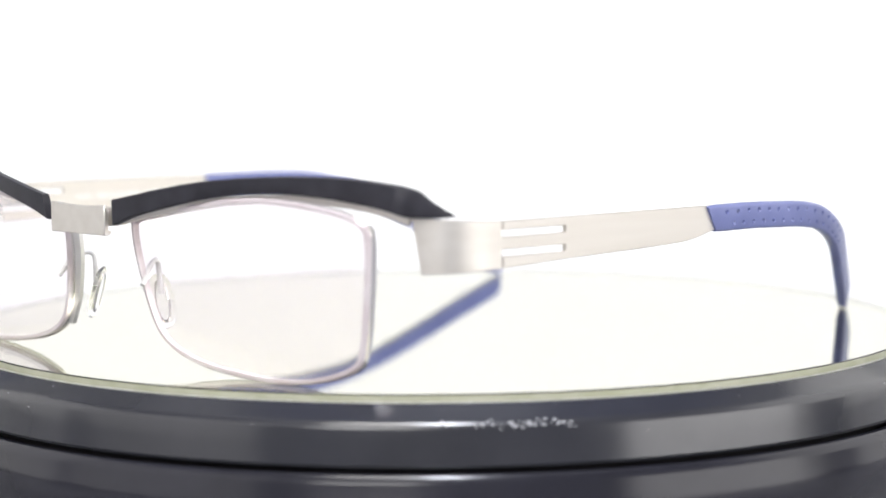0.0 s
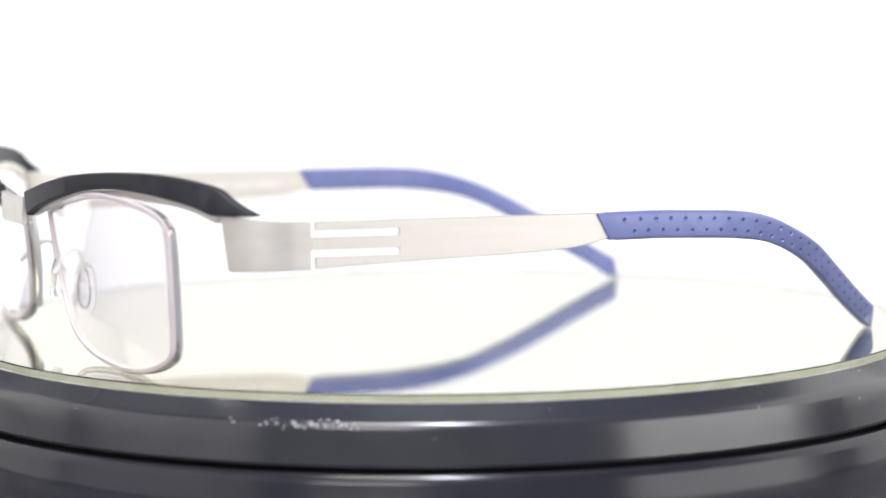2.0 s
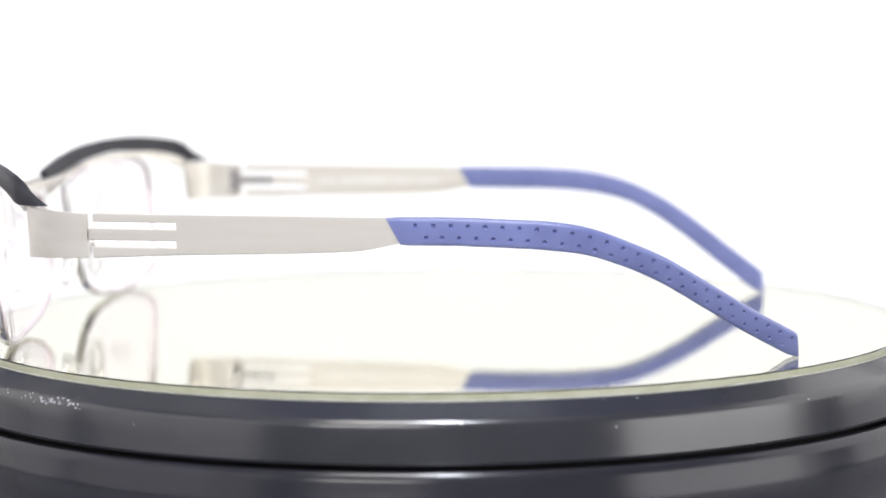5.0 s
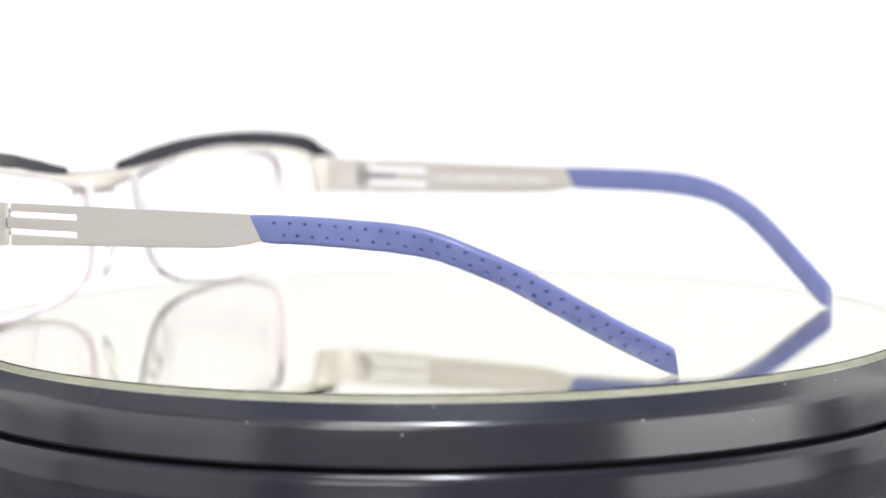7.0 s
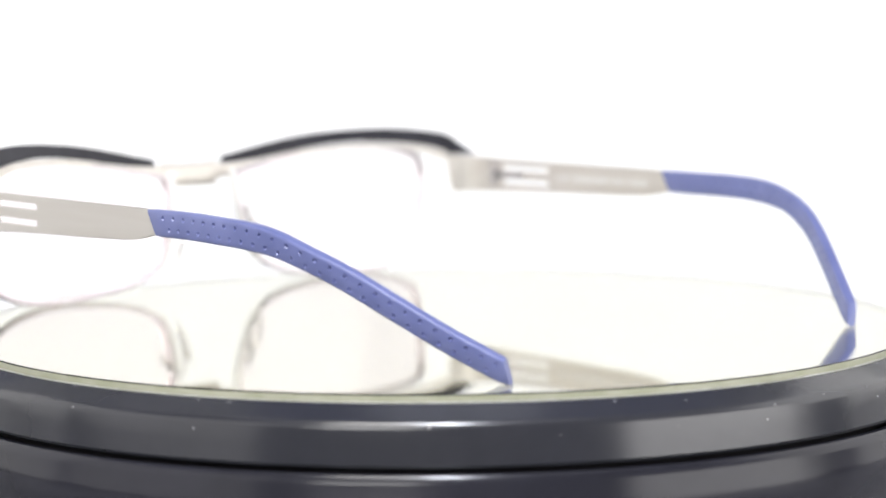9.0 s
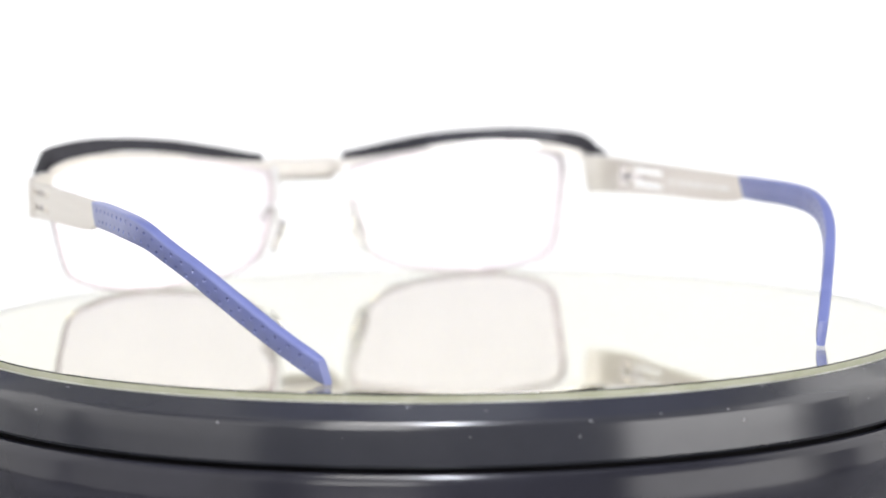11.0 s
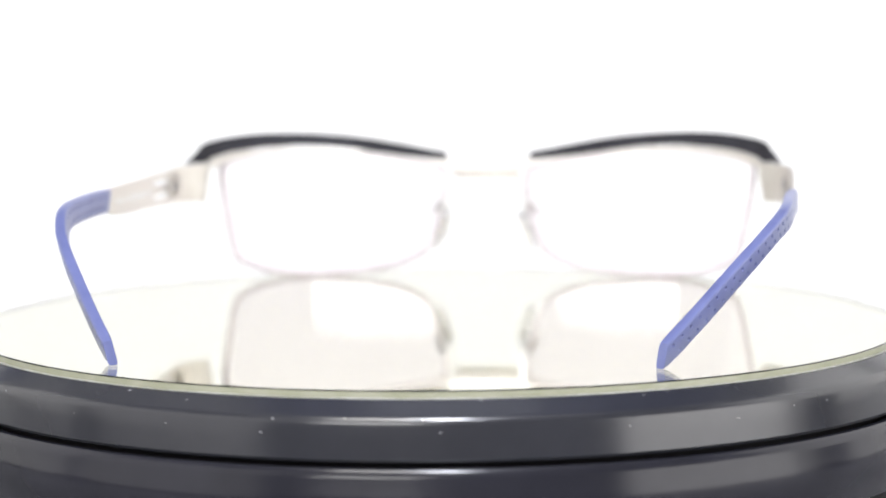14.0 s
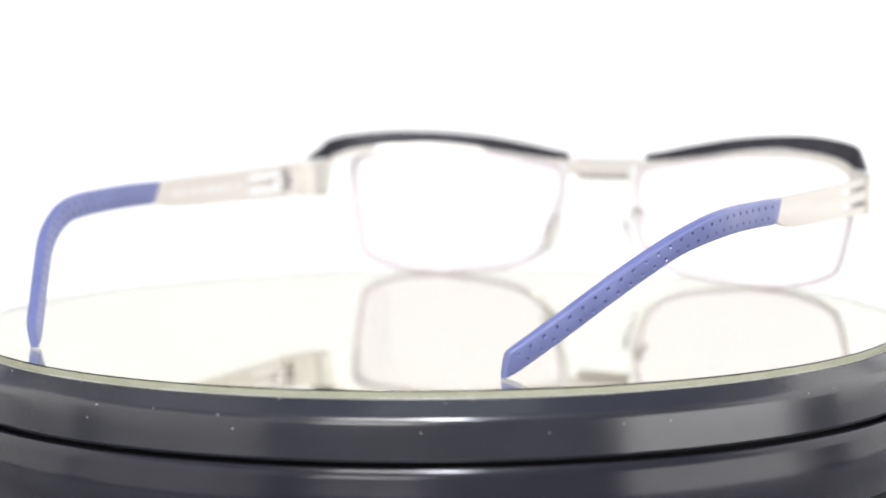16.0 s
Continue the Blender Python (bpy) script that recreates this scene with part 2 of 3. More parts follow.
# ---- turntable ----
def build_turntable():
    table = tagged(new("turntable"), "round black display turntable with a mirror plate, turning", "turntable")
    table.location = (0, 0, TABLE_Z)
    dz = -TABLE_Z
    # fixed base, a shallow bowl standing on the table
    bm = bmesh.new()
    prof = [(0.0, dz - 0.0130), (0.060, dz - 0.0130), (0.0905, dz - 0.0124), (0.0935, dz - 0.0111), (0.0945, dz - 0.01115), (0.0950, dz - 0.0117),
            (0.0952, dz - 0.0127), (0.0958, dz - 0.0150), (0.0965, dz - 0.0180), (0.0940, dz - 0.0235), (0.0835, dz - 0.0252), (0.0795, dz - 0.0262), (0.0, dz - 0.0262)]
    lathe(bm, prof, 192, closed=False)
    part("base", bm, BASE, table, "glossy black tapered base")
    # Collar coloured near-black to paint the gap's shade under the platter.
    bm = bmesh.new()
    lathe(bm, [(0.0600, dz - 0.0129), (0.0900, dz - 0.0122), (0.0905, dz - 0.0101), (0.0600, dz - 0.0101)], 128)
    part("gap_shade_collar", bm, DARK, table, "near-black collar painting the shade in the gap between platter and base")
    # turning ring
    bm = bmesh.new()
    prof = [(0.0600, -0.0100), (0.0600, -0.0032), (0.0885, -0.0032), (0.08905, -0.0014), (0.08960, -0.00128),
            (0.09195, -0.00318), (0.09232, -0.00352), (0.09262, -0.00390), (0.09280, -0.00432), (0.09291, -0.00480),
            (0.0932, -0.0070), (0.0936, -0.0099), (0.0934, -0.01035), (0.0927, -0.0105), (0.0890, -0.0105), (0.0885, -0.0100)]
    lathe(bm, [(r, z + dz) for r, z in prof], 256)
    ring = part("platter", bm, RING, table, "glossy black bevelled platter ring", angle=24)
    # glass plate, silvered below
    bm = bmesh.new()
    n, rr = 256, R_PLATE
    prof = [(rr - 0.0002, 0.0), (rr, -0.0002), (rr, -0.0011), (rr, -0.0030)]
    vs = [[bm.verts.new((r * math.cos(2 * math.pi * k / n), r * math.sin(2 * math.pi * k / n), z + dz)) for k in range(n)] for r, z in prof]
    bm.faces.new(vs[0])
    for a, b in zip(vs, vs[1:]):
        for k in range(n):
            bm.faces.new((a[k], b[k], b[(k + 1) % n], a[(k + 1) % n]))
    under = bm.faces.new(vs[-1][::-1])
    under.material_index = 1
    for f in bm.faces:
        if f is not under and abs(f.calc_center_median().z - dz) > 0.0003:
            f.material_index = 2
    plate = part("mirror_plate", bm, [PLATE, MIRROR, EDGE], ring, "second-surface mirror glass with a greenish edge", angle=20)
    # pale ground arris where plate and ring meet
    bm = bmesh.new()
    rng = random.Random(5)
    prof_n = 6
    rings = []
    for k in range(256):
        a = 2 * math.pi * k / 256
        s = 0.00018 * (0.75 + 0.5 * noise.noise((9 * math.cos(a), 9 * math.sin(a), 3)) + 0.2 * rng.random())
        rings.append([((R_PLATE + 0.00035 + s * math.cos(q)) * math.cos(a), (R_PLATE + 0.00035 + s * math.cos(q)) * math.sin(a),
                       dz - 0.00125 + s * math.sin(q)) for q in [2 * math.pi * j / prof_n for j in range(prof_n)]])
    loft(bm, rings, closed=True)
    part("glue_line", bm, FROST, ring, "pale ground-glass edge line")
    # scuffs on the bevelled edge: a dense cluster and single nicks round the ring
    bm = bmesh.new()
    spots = []
    for _ in range(46):
        c = rng.choice((1.0, 5.0, 7.5, 8.5, 10.5, 12.0))
        spots.append((-90 + rng.gauss(c, 1.1), rng.gauss(-0.0040, 0.00035), rng.uniform(0.00008, 0.00034)))
    for _ in range(55):
        spots.append((rng.uniform(0, 360), rng.choice((-0.0014, -0.0014, -0.0038, -0.0042, -0.006, -0.0055, -0.0022)) + rng.gauss(0, 0.0002),
                      rng.uniform(0.00006, 0.00022)))
    for deg, z, s in spots:
        a = radians(deg)
        z = min(z, -0.0014)
        r = curve_at([(-0.0099, 0.0933), (-0.0070, 0.0931), (-0.0048, 0.09296), (-0.0039, 0.09262), (-0.00352, 0.09232), (-0.00318, 0.09195), (-0.00128, 0.0896)], z)
        out = Vector((math.cos(a), math.sin(a), 0.0))
        tang = Vector((-math.sin(a), math.cos(a), 0))
        up = Vector((-out.x, -out.y, 0.8)).normalized() if z > -0.0034 else Vector((-out.x * 0.3, -out.y * 0.3, 1)).normalized()
        nrm = tang.cross(up).normalized()
        if nrm.dot(out) < 0:
            nrm = -nrm
        c = Vector((r * math.cos(a), r * math.sin(a), z + dz)) + nrm * 0.00001
        m = rng.randint(5, 7)
        base = [bm.verts.new(c + tang * (s * rng.uniform(0.6, 2.2) * math.cos(2 * math.pi * j / m)) + up * (s * rng.uniform(0.4, 1.0) * math.sin(2 * math.pi * j / m))) for j in range(m)]
        tip = bm.verts.new(c + nrm * s * 0.25)
        for j in range(m):
            bm.faces.new((base[j], base[(j + 1) % m], tip))
    scuffs = part("scuff_marks", bm, CHIP, ring, "whitish scuffs and nicks on the black edge", smooth=False)
    scuffs["kind"] = "stuff"
    return table, ring


# ---- eyeglasses, in their own millimetres: x across, y from the front to the ear, z up ----
def front_y(x, z):
    x = abs(x)
    return -30 + 17 * (x / 63) ** 2.4 + 0.13 * (28 - z) + (0.13 * (x - 61) ** 2 if x > 61 else 0)


def at(x, y, z):
    return Vector((x * MM + GX, y * MM + GY, z * MM))


def front_strip(top, bottom, y0, y1, side, n=48, bevel=0.2):
    """A curved bar on the wrap of the front, between an upper and a lower line, from depth y0 to y1 behind it."""
    bm = bmesh.new()
    x0, x1 = max(top[0][0], bottom[0][0]), min(top[-1][0], bottom[-1][0])
    rings = []
    for i in range(n + 1):
        u = i / n
        xt = top[0][0] + u * (top[-1][0] - top[0][0])
        xb = bottom[0][0] + u * (bottom[-1][0] - bottom[0][0])
        zt, zb = curve_at(top, xt), curve_at(bottom, xb)
        b = min(bevel, (zt - zb) * 0.3, (y1 - y0) * 0.3)

        def p(w, y, dz):
            x, z = xb + (xt - xb) * w, zb + (zt - zb) * w + dz
            return at(side * x, front_y(x, z) + y, z)
        rings.append([p(1, y0 + b, 0), p(1, y1 - b, 0), p(1, y1, -b), p(0, y1, b), p(0, y1 - b, 0), p(0, y0 + b, 0), p(0, y0, b), p(1, y0, -b)])
    return loft(bm, rings)


BROW_TOP = [(9.6, 27.7), (14, 28.5), (20.5, 29.8), (31, 31.5), (42.6, 32.4), (52, 32.4), (59.3, 31.5), (62.5, 30.5), (63.4, 29.2), (65.5, 26.5)]
BROW_LOW = [(9.1, 23.5), (14, 25.1), (22.6, 27.1), (32, 28.9), (42.3, 29.7), (49.2, 29.3), (54.8, 28.4), (58.5, 27.5), (61.2, 26.5), (65.0, 26.35)]
BAR_TOP = [(0, 26.1), (7.5, 26.2), (14, 26.5), (23.4, 27.6), (32, 28.9), (42, 29.5), (50, 29.4), (57, 28.5), (61.0, 27.2)]
BAR_LOW = [(0, 23.0), (7.5, 23.2), (14, 24.6), (22.6, 26.2), (32, 27.6), (42, 28.2), (50, 27.9), (56, 26.9), (60.4, 25.2)]
RIM_LINE = [(9.2, 23.2), (9.3, 18.0), (11.0, 10.2), (13.7, 4.7), (21.8, 1.75), (35, 0.45), (43, 0.42), (50, 1.5), (55.5, 3.6), (56.9, 5.6),
            (58.3, 12), (59.7, 20.0), (60.1, 23.2), (60.0, 25.2), (58.0, 26.6), (54, 27.6), (47.5, 28.5), (38, 28.8), (24, 26.7), (14, 24.9), (10.2, 24.3)]


def lens_y(x, z):
    """Depth of the lens plane: less wrapped than the brow, with a base curve of its own."""
    x = abs(x)
    return -21.9 - 2.5 * (1 - ((x - 34) / 25) ** 2) + 0.091 * (x - 34.7) - 0.147 * (z - 14)



def rim_points(side, depth, inset=0.0):
    out = []
    flat = [Vector((x, z, 0)) for x, z in RIM_LINE]
    for _ in range(3):      # corner cutting
        flat = [q for a, b in zip(flat, flat[1:] + flat[:1]) for q in (a.lerp(b, 0.25), a.lerp(b, 0.75))]
    n = len(flat)
    for i, q in enumerate(flat):
        t = (flat[(i + 1) % n] - flat[i - 1]).normalized()
        x, z = q.x - t.y * inset, q.y + t.x * inset
        out.append(at(side * x, lens_y(x, z) + depth, z))
    return out


def build_rim(side, parent):
    """Wire rim with a groove round it: two thin lips and a recessed middle."""
    bm = bmesh.new()
    sec = [(-0.6, -0.45), (-0.6, 0.25), (-0.35, 0.6), (-0.15, 0.25), (0.15, 0.25), (0.35, 0.6), (0.6, 0.25), (0.6, -0.45)]
    lines = [rim_points(side, d * 1.45, -o * 0.85) for d, o in sec]
    loft(bm, [list(r) for r in zip(*lines)], closed=True)
    bm.faces.ensure_lookup_table()
    for i, f in enumerate(bm.faces):
        f.material_index = 1 if i % 8 in (2, 3, 4) else 0
    return part("rim", bm, [RIM, SILVER], parent, "rosy lens edge with a silver wire in its groove", angle=30)


def build_lens(side, parent):
    bm = bmesh.new()
    edge = rim_points(side, 0.0, 0.35)
    n, k = len(edge), 10
    cx, cz = 34.0, 14.5
    layers = []
    for depth in (-0.5, 0.5):
        mid = bm.verts.new(at(side * cx, lens_y(cx, cz) + depth, cz))
        rings = []
        for j in range(1, k + 1):
            ring = []
            for e in edge:
                ex, ez = abs(e.x - GX) / MM, e.z / MM
                x, z = cx + (ex - cx) * j / k, cz + (ez - cz) * j / k
                ring.append(bm.verts.new(at(side * x, lens_y(x, z) + depth, z)))
            rings.append(ring)
        for i in range(n):
            bm.faces.new((mid, rings[0][i], rings[0][(i + 1) % n]))
            for a, b in zip(rings, rings[1:]):
                bm.faces.new((a[i], b[i], b[(i + 1) % n], a[(i + 1) % n]))
        layers.append(rings[-1])
    for i in range(n):
        bm.faces.new((layers[0][i], layers[0][(i + 1) % n], layers[1][(i + 1) % n], layers[1][i]))
    ob = part("lens", bm, LENS, parent, "clear coated lens with a faint rosy tint", angle=50)
    ob.visible_shadow = False
    return ob


def plan_strip(path, top, low, half, tilt=0.0, bevel=0.12):
    """An upright sheet along a plan line: at each point of the path its upper and lower z; half is half its thickness."""
    bm = bmesh.new()
    rings = []
    for i, p in enumerate(path):
        t = (path[min(i + 1, len(path) - 1)] - path[max(i - 1, 0)])
        nrm = Vector((t.y, -t.x, 0)).normalized()
        zt, zb = top[i], low[i]

        def q(w, z):
            return at(p.x + nrm.x * w, p.y + nrm.y * w, z)
        b = bevel
        rings.append([q(-half + b, zt), q(half - b, zt), q(half, zt - b), q(half, zb + b), q(half - b, zb), q(-half + b, zb), q(-half, zb + b), q(-half, zt - b)])
    return loft(bm, rings)


SPINES = {1: [(-1, 67.2), (0, 67.2), (20, 67.6), (50, 68.0), (60, 68.3), (68, 68.45), (75, 68.3), (81, 67.6), (87, 66.0), (93, 63.4), (99, 59.9), (107, 55.0), (115, 50.0)],
          -1: [(-1, 67.2), (0, 67.2), (20, 66.7), (50, 65.3), (60, 64.4), (68, 63.85), (75, 63.3), (81, 62.2), (87, 60.2), (93, 57.3), (99, 53.4), (107, 47.6), (115, 41.6)]}
SPINE_ZS = {1: [(48, 22.55), (60, 22.5), (68, 22.2), (75, 21.8), (81, 20.85), (87, 18.7), (93, 15.8), (99, 11.9), (107, 6.6), (115, 1.8)],
            -1: [(48, 22.6), (60, 22.55), (68, 22.45), (75, 22.05), (81, 21.2), (87, 19.6), (93, 16.9), (99, 13.2), (107, 7.5), (115, 1.9)]}
TWIST = {1: 15.0, -1: 8.0}      # degrees by which the drop of each sleeve leans outward at its top


def temple_x(y, side=1):
    return curve_at(SPINES[side], y)


def sleeve_frame(u, side):
    """Middle, upward half line and direction of the ear sleeve at u from 0 to 1."""
    y = 49.6 + u * (115.1 - 49.6)
    short = 0.977 if side < 0 else 1.0
    zs = SPINE_ZS[side]
    c = Vector((curve_at(SPINES[side], y), 49.6 + (y - 49.6) * short, curve_at(zs, y)))
    d = Vector((curve_at(SPINES[side], y + 0.3) - curve_at(SPINES[side], y - 0.3), 0.6 * short, curve_at(zs, y + 0.3) - curve_at(zs, y - 0.3))).normalized()
    v = (Vector((0, 0, 1)) - d * d.z).normalized()
    out = d.cross(v)
    if out.x < 0:
        out = -out
    a = radians(TWIST[side]) * min(1.0, max(0.0, (u - 0.3) / 0.3))
    k = min(1.0, max(0.0, (u - 0.38) / 0.22))
    h = (v * math.cos(a) + out * math.sin(a)) * (2.29 - 0.33 * k * k * (3 - 2 * k))      # the drop is slimmer than the level part
    lean = -1.25 * max(0, 1 - u / 0.12) if u < 0.5 else -0.62 * max(0, 1 - (1 - u) / 0.06)
    return c, h + d * lean


def build_sleeve(side, parent, swing):
    n, m = 90, 20
    frames = [sleeve_frame(i / n, side) for i in range(n + 1)]
    bm = bmesh.new()
    rings, outs = [], []
    for i, (c, h) in enumerate(frames):
        t = frames[min(i + 1, n)][0] - frames[max(i - 1, 0)][0]
        o = t.cross(h).normalized()
        if o.x < 0:
            o = -o
        outs.append(o)
        end = min(1.0, 0.80 + 0.2 * min(i, n - i) / 3)
        half = (1.05 - 0.05 * i / n) * end
        hh = h * (1.0 if 1 < i < n - 1 else 0.965)
        ring = []
        for j in range(m):
            q = 2 * math.pi * j / m
            cx, cy = math.cos(q), math.sin(q)
            ex, ey = math.copysign(abs(cx) ** 0.42, cx), math.copysign(abs(cy) ** 0.27, cy)
            p = c + hh * ey + o * half * ex
            ring.append(at(p.x, p.y, p.z))
        rings.append(ring)
    loft(bm, rings)
    solid = new("sleeve", finish(bm, BLUE, True, 35))
    # two staggered rows of small pits on both faces
    cut = bmesh.new()
    k = 0
    lengths = [0.0]
    for (a, _), (b, _) in zip(frames, frames[1:]):
        lengths.append(lengths[-1] + (b - a).length)
    for i in range(60):
        want = 3.9 + i * 1.375
        if want > lengths[-1] - 1.9:
            break
        u = float(np.interp(want, lengths, [j / n for j in range(n + 1)]))
        f = u * n
        a = int(f)
        c, h = sleeve_frame(u, side)
        o = outs[a]
        row = 0.42 if i % 2 == 0 else -0.42
        for s in (1, -1):
            tip, mouth = c + h * row + o * s * 0.60, c + h * row + o * s * 1.30
            t = h.cross(o).normalized()
            v = h.normalized()
            lo = [tip + 0.12 * (math.cos(q) * t + math.sin(q) * v) for q in [math.pi * j / 4 for j in range(8)]]
            hi = [mouth + 0.60 * (math.cos(q) * t + math.sin(q) * v) for q in [math.pi * j / 4 for j in range(8)]]
            loft(cut, [[at(*p) for p in lo], [at(*p) for p in hi]])
    cutter = new("cutter", finish(cut, BLUE, False))
    mod = solid.modifiers.new("pits", "BOOLEAN")
    mod.operation, mod.object, mod.solver = "DIFFERENCE", cutter, "EXACT"
    deps = bpy.context.evaluated_depsgraph_get()
    me = bpy.data.meshes.new_from_object(solid.evaluated_get(deps))
    solid.modifiers.clear()
    solid.data = me
    bpy.data.objects.remove(cutter)
    place_side(solid, side, swing)
    solid.parent = parent
    solid["label"] = "violet-blue rubber ear sleeve with rows of pits"
    return solid


def place_side(ob, side, swing):
    """Turns a built right-hand piece about the hinge by swing degrees, then mirrors it for the other side."""
    me = ob.data
    c, s = math.cos(radians(swing)), math.sin(radians(swing))
    for v in me.vertices:
        x, y = v.co.x - GX - 67.2 * MM, v.co.y - GY
        x, y = c * x - s * y, s * x + c * y
        v.co.x, v.co.y = side * (x + 67.2 * MM) + GX, y + GY
    if side < 0:
        me.flip_normals()


def sheet_part(name, bm, material, parent, side, swing, label=""):
    ob = part(name, bm, material, parent, label)
    place_side(ob, side, swing)
    return ob


def build_temple(side, parent, swing):
    def strip(y0, y1, top, low, n=12, half=0.4):
        ys = [y0 + (y1 - y0) * i / n for i in range(n + 1)]
        return plan_strip([Vector((temple_x(y, side), y, 0)) for y in ys], [top(y) for y in ys], [low(y) for y in ys], half)

    def up(y):
        return 25.4 - 0.6 * y / 50

    def low(y):
        return curve_at([(0, 18.1), (14, 18.55), (33, 18.9), (43, 19.25), (46.5, 19.7), (51.5, 20.8), (54, 20.9)], y)
    body = strip(13.9, 54, up, low, 24)
    temple = sheet_part("temple", body, STEEL, parent, side, swing, "brushed steel temple with two slots at the hinge")
    for name, z1, z0 in (("slot_bar", None, 24.05), ("hinge_tongue", 22.95, 21.05), ("slot_bar", 19.95, None)):
        bar = strip(-0.75 if name == "hinge_tongue" else 0.0, 13.9, up if z1 is None else (lambda y, q=z1: q - 0.2 * y / 14),
                    low if z0 is None else (lambda y, q=z0: q - 0.2 * y / 14), 8)
        sheet_part(name, bar, STEEL, temple, side, swing)
    build_sleeve(side, temple, swing)
    # spring hinge on the inner face: barrel, clip and two lugs
    for name, b in (("hinge_barrel", (65.3, 66.5, -3.2, -1.0, 20.7, 23.3)), ("hinge_clip", (66.1, 66.75, -1.0, 6.2, 21.2, 22.7)),
                    ("hinge_lug", (65.4, 66.6, -3.4, -1.0, 23.35, 24.4)), ("hinge_lug", (65.4, 66.6, -3.4, -1.0, 19.6, 20.65))):
        bm = bmesh.new()
        box(bm, b[0] * MM + GX, b[1] * MM + GX, b[2] * MM + GY, b[3] * MM + GY, b[4] * MM, b[5] * MM, 0.00025)
        sheet_part(name, bm, SILVER, temple, side, swing)
    # Small brown block: the hinge gap's shade put in as colour.
    bm = bmesh.new()
    box(bm, 66.85 * MM + GX, 67.5 * MM + GX, -0.9 * MM + GY, 0.15 * MM + GY, 21.15 * MM, 22.85 * MM, 0.0001)
    sheet_part("hinge_shade_block", bm, GAP_SHADE, temple, side, swing, "dark brown block painting the shade in the hinge gap")
    # pale print on the inner face, too small to read: one bar for each mark
    rng = random.Random(11)
    for y0, y1, z0, h in ((17.0, 20.5, 21.5, 0.8), (22.0, 32.0, 21.3, 1.15), (33.4, 37.0, 21.4, 1.0), (38.6, 44.0, 21.4, 1.0)):
        bm = bmesh.new()
        y = y0
        while y < y1:
            w = rng.choice((0.6, 0.8, 0.95))
            x = temple_x(y, side) - 0.41
            top = z0 + h * rng.choice((0.8, 1.0, 1.0))
            box(bm, (x - 0.04) * MM + GX, (x + 0.03) * MM + GX, y * MM + GY, (y + w * 0.75) * MM + GY, z0 * MM, top * MM)
            y += w + 0.2
        ob = sheet_part("printed_word", bm, ENGRAVE, temple, side, swing, "short row of pale printed marks")
        ob["kind"] = "stuff"
    return temple


def build_endpiece(side, parent):
    path = spline([(60.6, -12.6, 0), (62.6, -11.5, 0), (64.6, -10.0, 0), (66.2, -7.6, 0), (67.2, -4.6, 0), (67.5, -0.9, 0)], 6)
    n = len(path) - 1
    top = [26.55 - 1.15 * (i / n) for i in range(n + 1)]
    low = [17.75 + 0.35 * (i / n) for i in range(n + 1)]
    bm = plan_strip(path, top, low, 0.45)
    # the inner edge leans: its foot stands further out than its head
    for v in bm.verts:
        x, z = (v.co.x - GX) / MM, v.co.z / MM
        if x < 63.5:
            k = (63.5 - x) / 2.9 * (26.5 - z) / 8.8
            v.co.x += 1.3 * k * MM
            v.co.y += 0.8 * k * MM
    return sheet_part("endpiece", bm, STEEL, parent, side, 0.0, "wide brushed steel endpiece bent round to the temple")


def build_nose_pad(side, parent):
    # bent wire from the rim to the pad
    bm = bmesh.new()
    pts = spline([at(side * 11.6, front_y(11.6, 14) + 1.6, 13.6), at(side * 11.0, -24.4, 15.6), at(side * 9.9, -22.0, 17.3), at(side * 9.2, -20.7, 16.8),
                  at(side * 9.2, -20.4, 14.6), at(side * 9.4, -20.3, 11.6)], 6)
    tube(bm, pts, 0.45 * MM, 8)
    arm = part("pad_arm", bm, SATIN, parent, "bent silver nose pad wire")
    bm = bmesh.new()
    bmesh.ops.create_uvsphere(bm, u_segments=24, v_segments=14, radius=1.0)
    turn = pose(0, 0, 0, 8, side * -18, side * -32).to_3x3()
    middle = Vector((side * 9.3, -20.0, 10.4))
    for v in bm.verts:
        d = Vector((v.co.x * 0.85, math.copysign(abs(v.co.y) ** 0.8, v.co.y) * 2.0, math.copysign(abs(v.co.z) ** 0.7, v.co.z) * 4.7))
        v.co = at(*(turn @ d + middle))
    part("pad", bm, PAD, arm, "clear silicone nose pad")
    # flat wire loop that stiffens the pad
    bm = bmesh.new()
    loop = []
    for k in range(29):
        a = 2 * math.pi * k / 28
        d = Vector((0.2, 1.0 * math.cos(a), 3.5 * math.copysign(abs(math.sin(a)) ** 0.7, math.sin(a))))
        loop.append(at(*(turn @ d + middle)))
    tube(bm, loop, 0.22 * MM, 6)
    part("pad_core", bm, SILVER, arm, "slim silver loop inside the pad")
    return arm


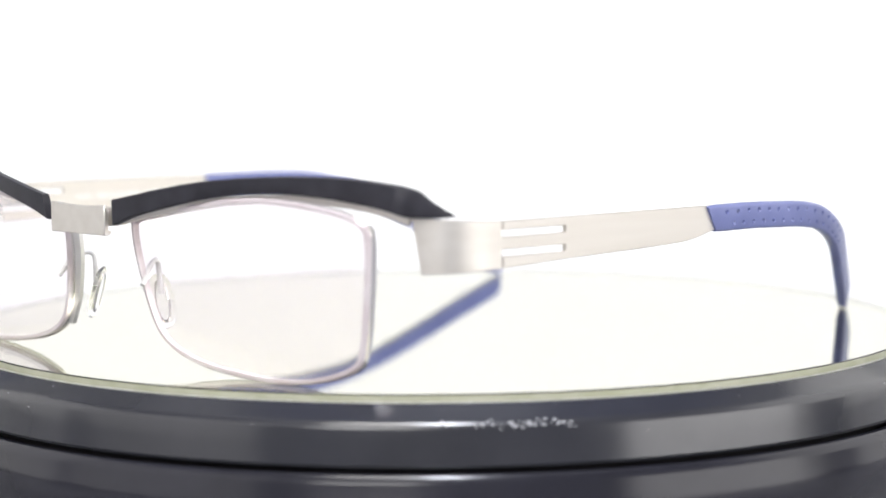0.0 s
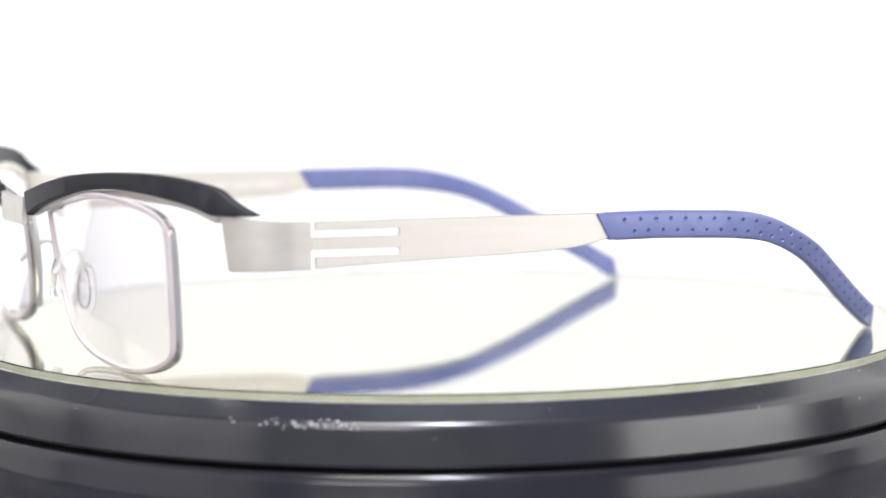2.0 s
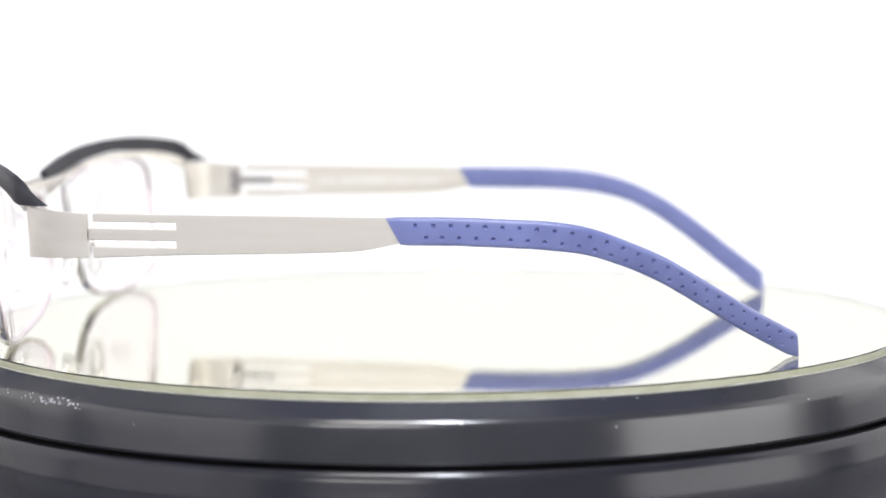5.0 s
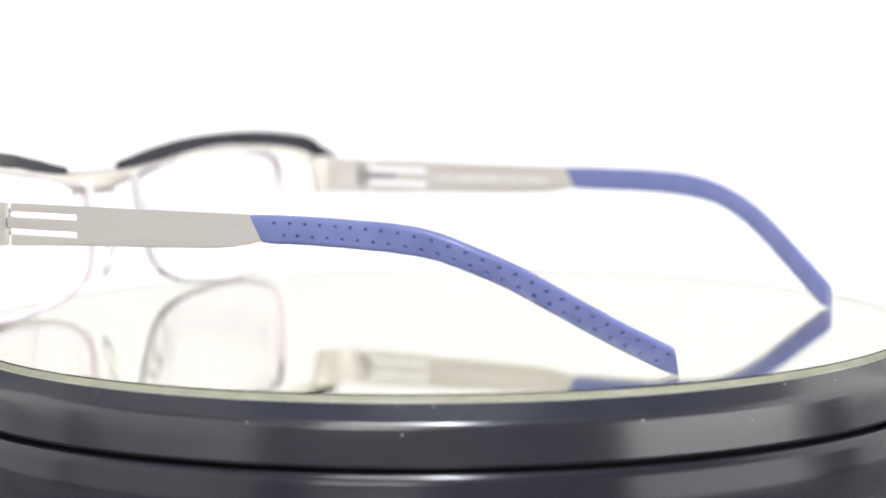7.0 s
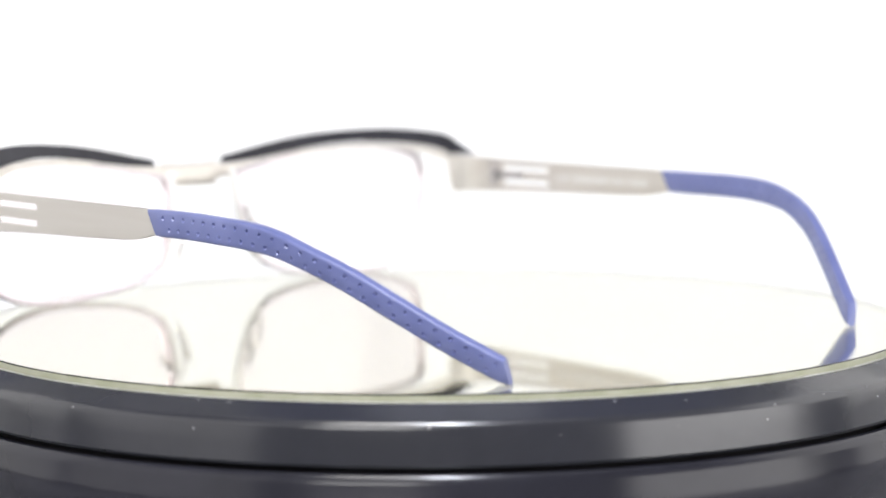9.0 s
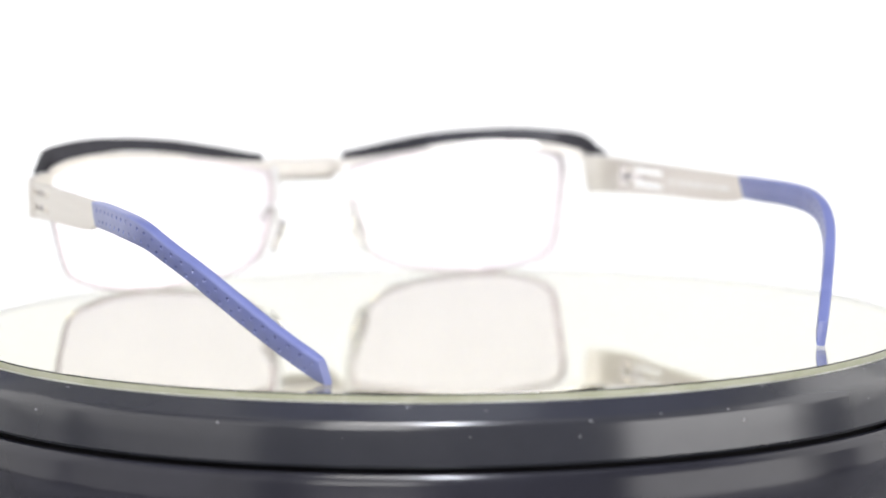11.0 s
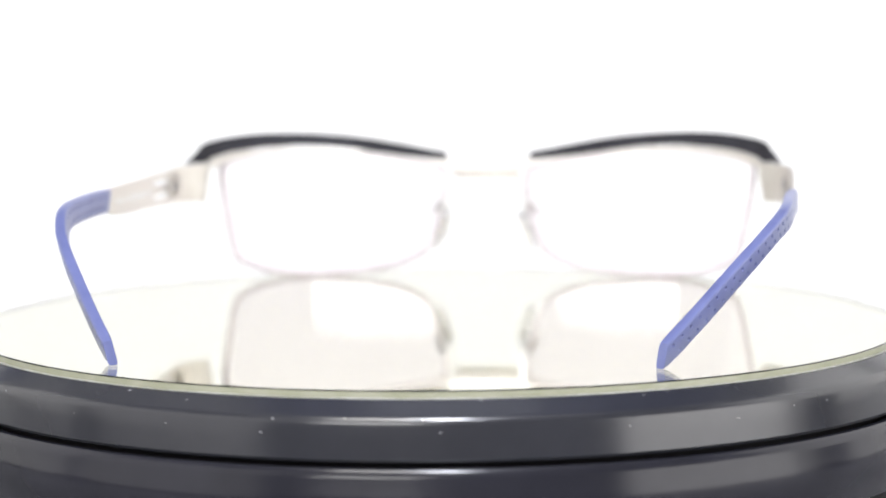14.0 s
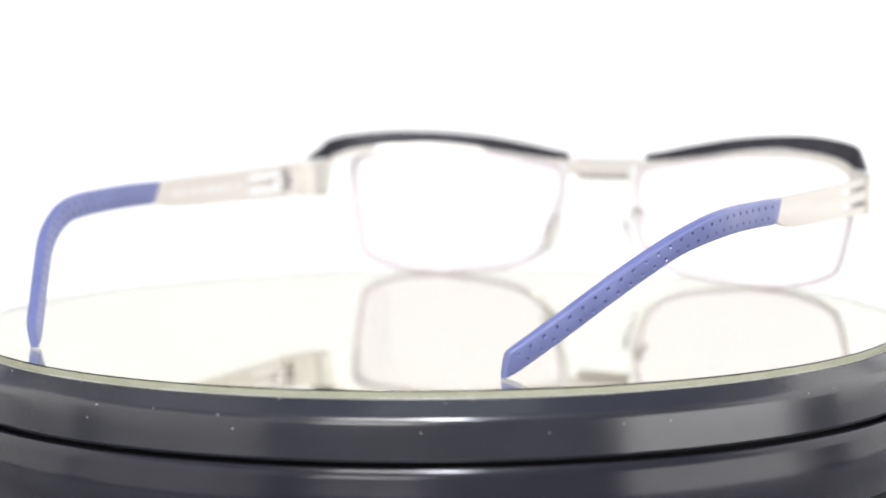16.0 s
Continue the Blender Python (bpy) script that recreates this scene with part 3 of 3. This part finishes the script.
def build_bridge(parent):
    # flat front plate, slightly bowed, between the brow bars
    bm = bmesh.new()
    rings = []
    for i in range(25):
        x = -7.4 + 14.8 * i / 24
        y = front_y(x, 24) - 1.1
        zt, zb = 26.7 - 0.35 * math.cos(x / 7.4 * math.pi / 2), 21.7
        rings.append([at(x, y, zt), at(x, y + 0.9, zt), at(x, y + 0.9, zb), at(x, y, zb)])
    loft(bm, rings)
    bmesh.ops.bevel(bm, geom=list(bm.edges), offset=0.00012, segments=1, affect="EDGES")
    br = part("bridge", bm, STEEL, parent, "flat brushed steel bridge plate")
    for s in (1, -1):
        bm = bmesh.new()
        m = at(s * 5.9, front_y(5.9, 25) + 0.2, 25.1)
        rings = [[m + Vector((r * math.cos(q), d, r * math.sin(q))) * MM for q in [2 * math.pi * j / 20 for j in range(20)]]
                 for r, d in ((0.95, -0.3), (0.95, 0.45), (0.75, 0.65), (0.3, 0.66), (0.25, 0.4))]
        loft(bm, rings)
        part("screw", bm, SILVER, br, "round silver rivet on the bridge", angle=30)
    # thin lower edge bar seen from behind
    bm = bmesh.new()
    tube(bm, [at(x, front_y(x, 22) + 0.3, 22.1) for x in np.linspace(-6.5, 6.5, 14)], 0.35 * MM, 8)
    part("bridge_wire", bm, STEEL, br)
    return br


def build_nose_side(side, parent):
    """The sheet that runs down beside the nose from bar to rim and carries the pad wire."""
    bm = bmesh.new()
    line = spline([(8.6, 25.4, 0), (8.5, 18.0, 0), (10.2, 10.3, 0), (12.9, 4.9, 0)], 6)
    n = len(line) - 1
    rings = []
    for i, q in enumerate(line):
        w = 1.0 - 0.7 * i / n
        x0, x1, z = q.x - w * 1.1, q.x + 0.6, q.y
        rings.append([at(side * x, lens_y(x, z) + d, z) for x, d in ((x0, 0.2), (x1, 0.2), (x1, 1.0), (x0, 1.0))])
    loft(bm, rings)
    return part("nose_strip", bm, SATIN, parent)


def build_glasses():
    g = tagged(new("eyeglasses"), "rimmed eyeglasses, steel frame, black brow bars, violet-blue ear sleeves", "eyeglasses")
    for side, swing in ((1, 0.0), (-1, 0.0)):
        part("brow_bar", front_strip(BROW_TOP, BROW_LOW, -0.9, 0.55, side, 60), BLACK, g, "satin black curved brow bar")
        part("upper_bar", front_strip(BAR_TOP, BAR_LOW, 0.6, 1.5, side, 60, 0.12), STEEL, g, "slim silver bar behind the brow bar")
        build_rim(side, g)
        build_lens(side, g)
        build_nose_side(side, g)
        build_nose_pad(side, g)
        build_endpiece(side, g)
        build_temple(side, g, swing)
    build_bridge(g)
    return g


build_place()
softbox(*SOFT_L, 0.50, 0.50)
softbox(*SOFT_R, 0.76, 0.62)
softbox(*FRONT_L, 0.62, 0.52)
softbox(*FRONT_R, 0.475, 0.22)
softbox(*REAR, 0.34, 0.19)
softbox(*TOP_F, 0.22, 0.28, "strip_lamp", "slim black strip lamp hanging above the table, lit")
softbox(*SPOT, 0.08, 0.32, "spot_lamp", "small black lamp hanging above the table, lit")
reflected_box(0.45, -0.050, 0.078, 0.060)
reflected_box(-0.43, -0.12, 0.060, 0.040)
turntable, platter = build_turntable()
glasses = build_glasses()


def motions():
    """Platter and glasses turn together, clockwise from above."""
    walk(platter, [(t, pose(0, 0, 0, 0, 0, RATE * t)) for t in range(17)])
    walk(glasses, [(t, pose(0, 0, 0, 0, 0, TURN0 + RATE * t)) for t in range(17)])


motions()
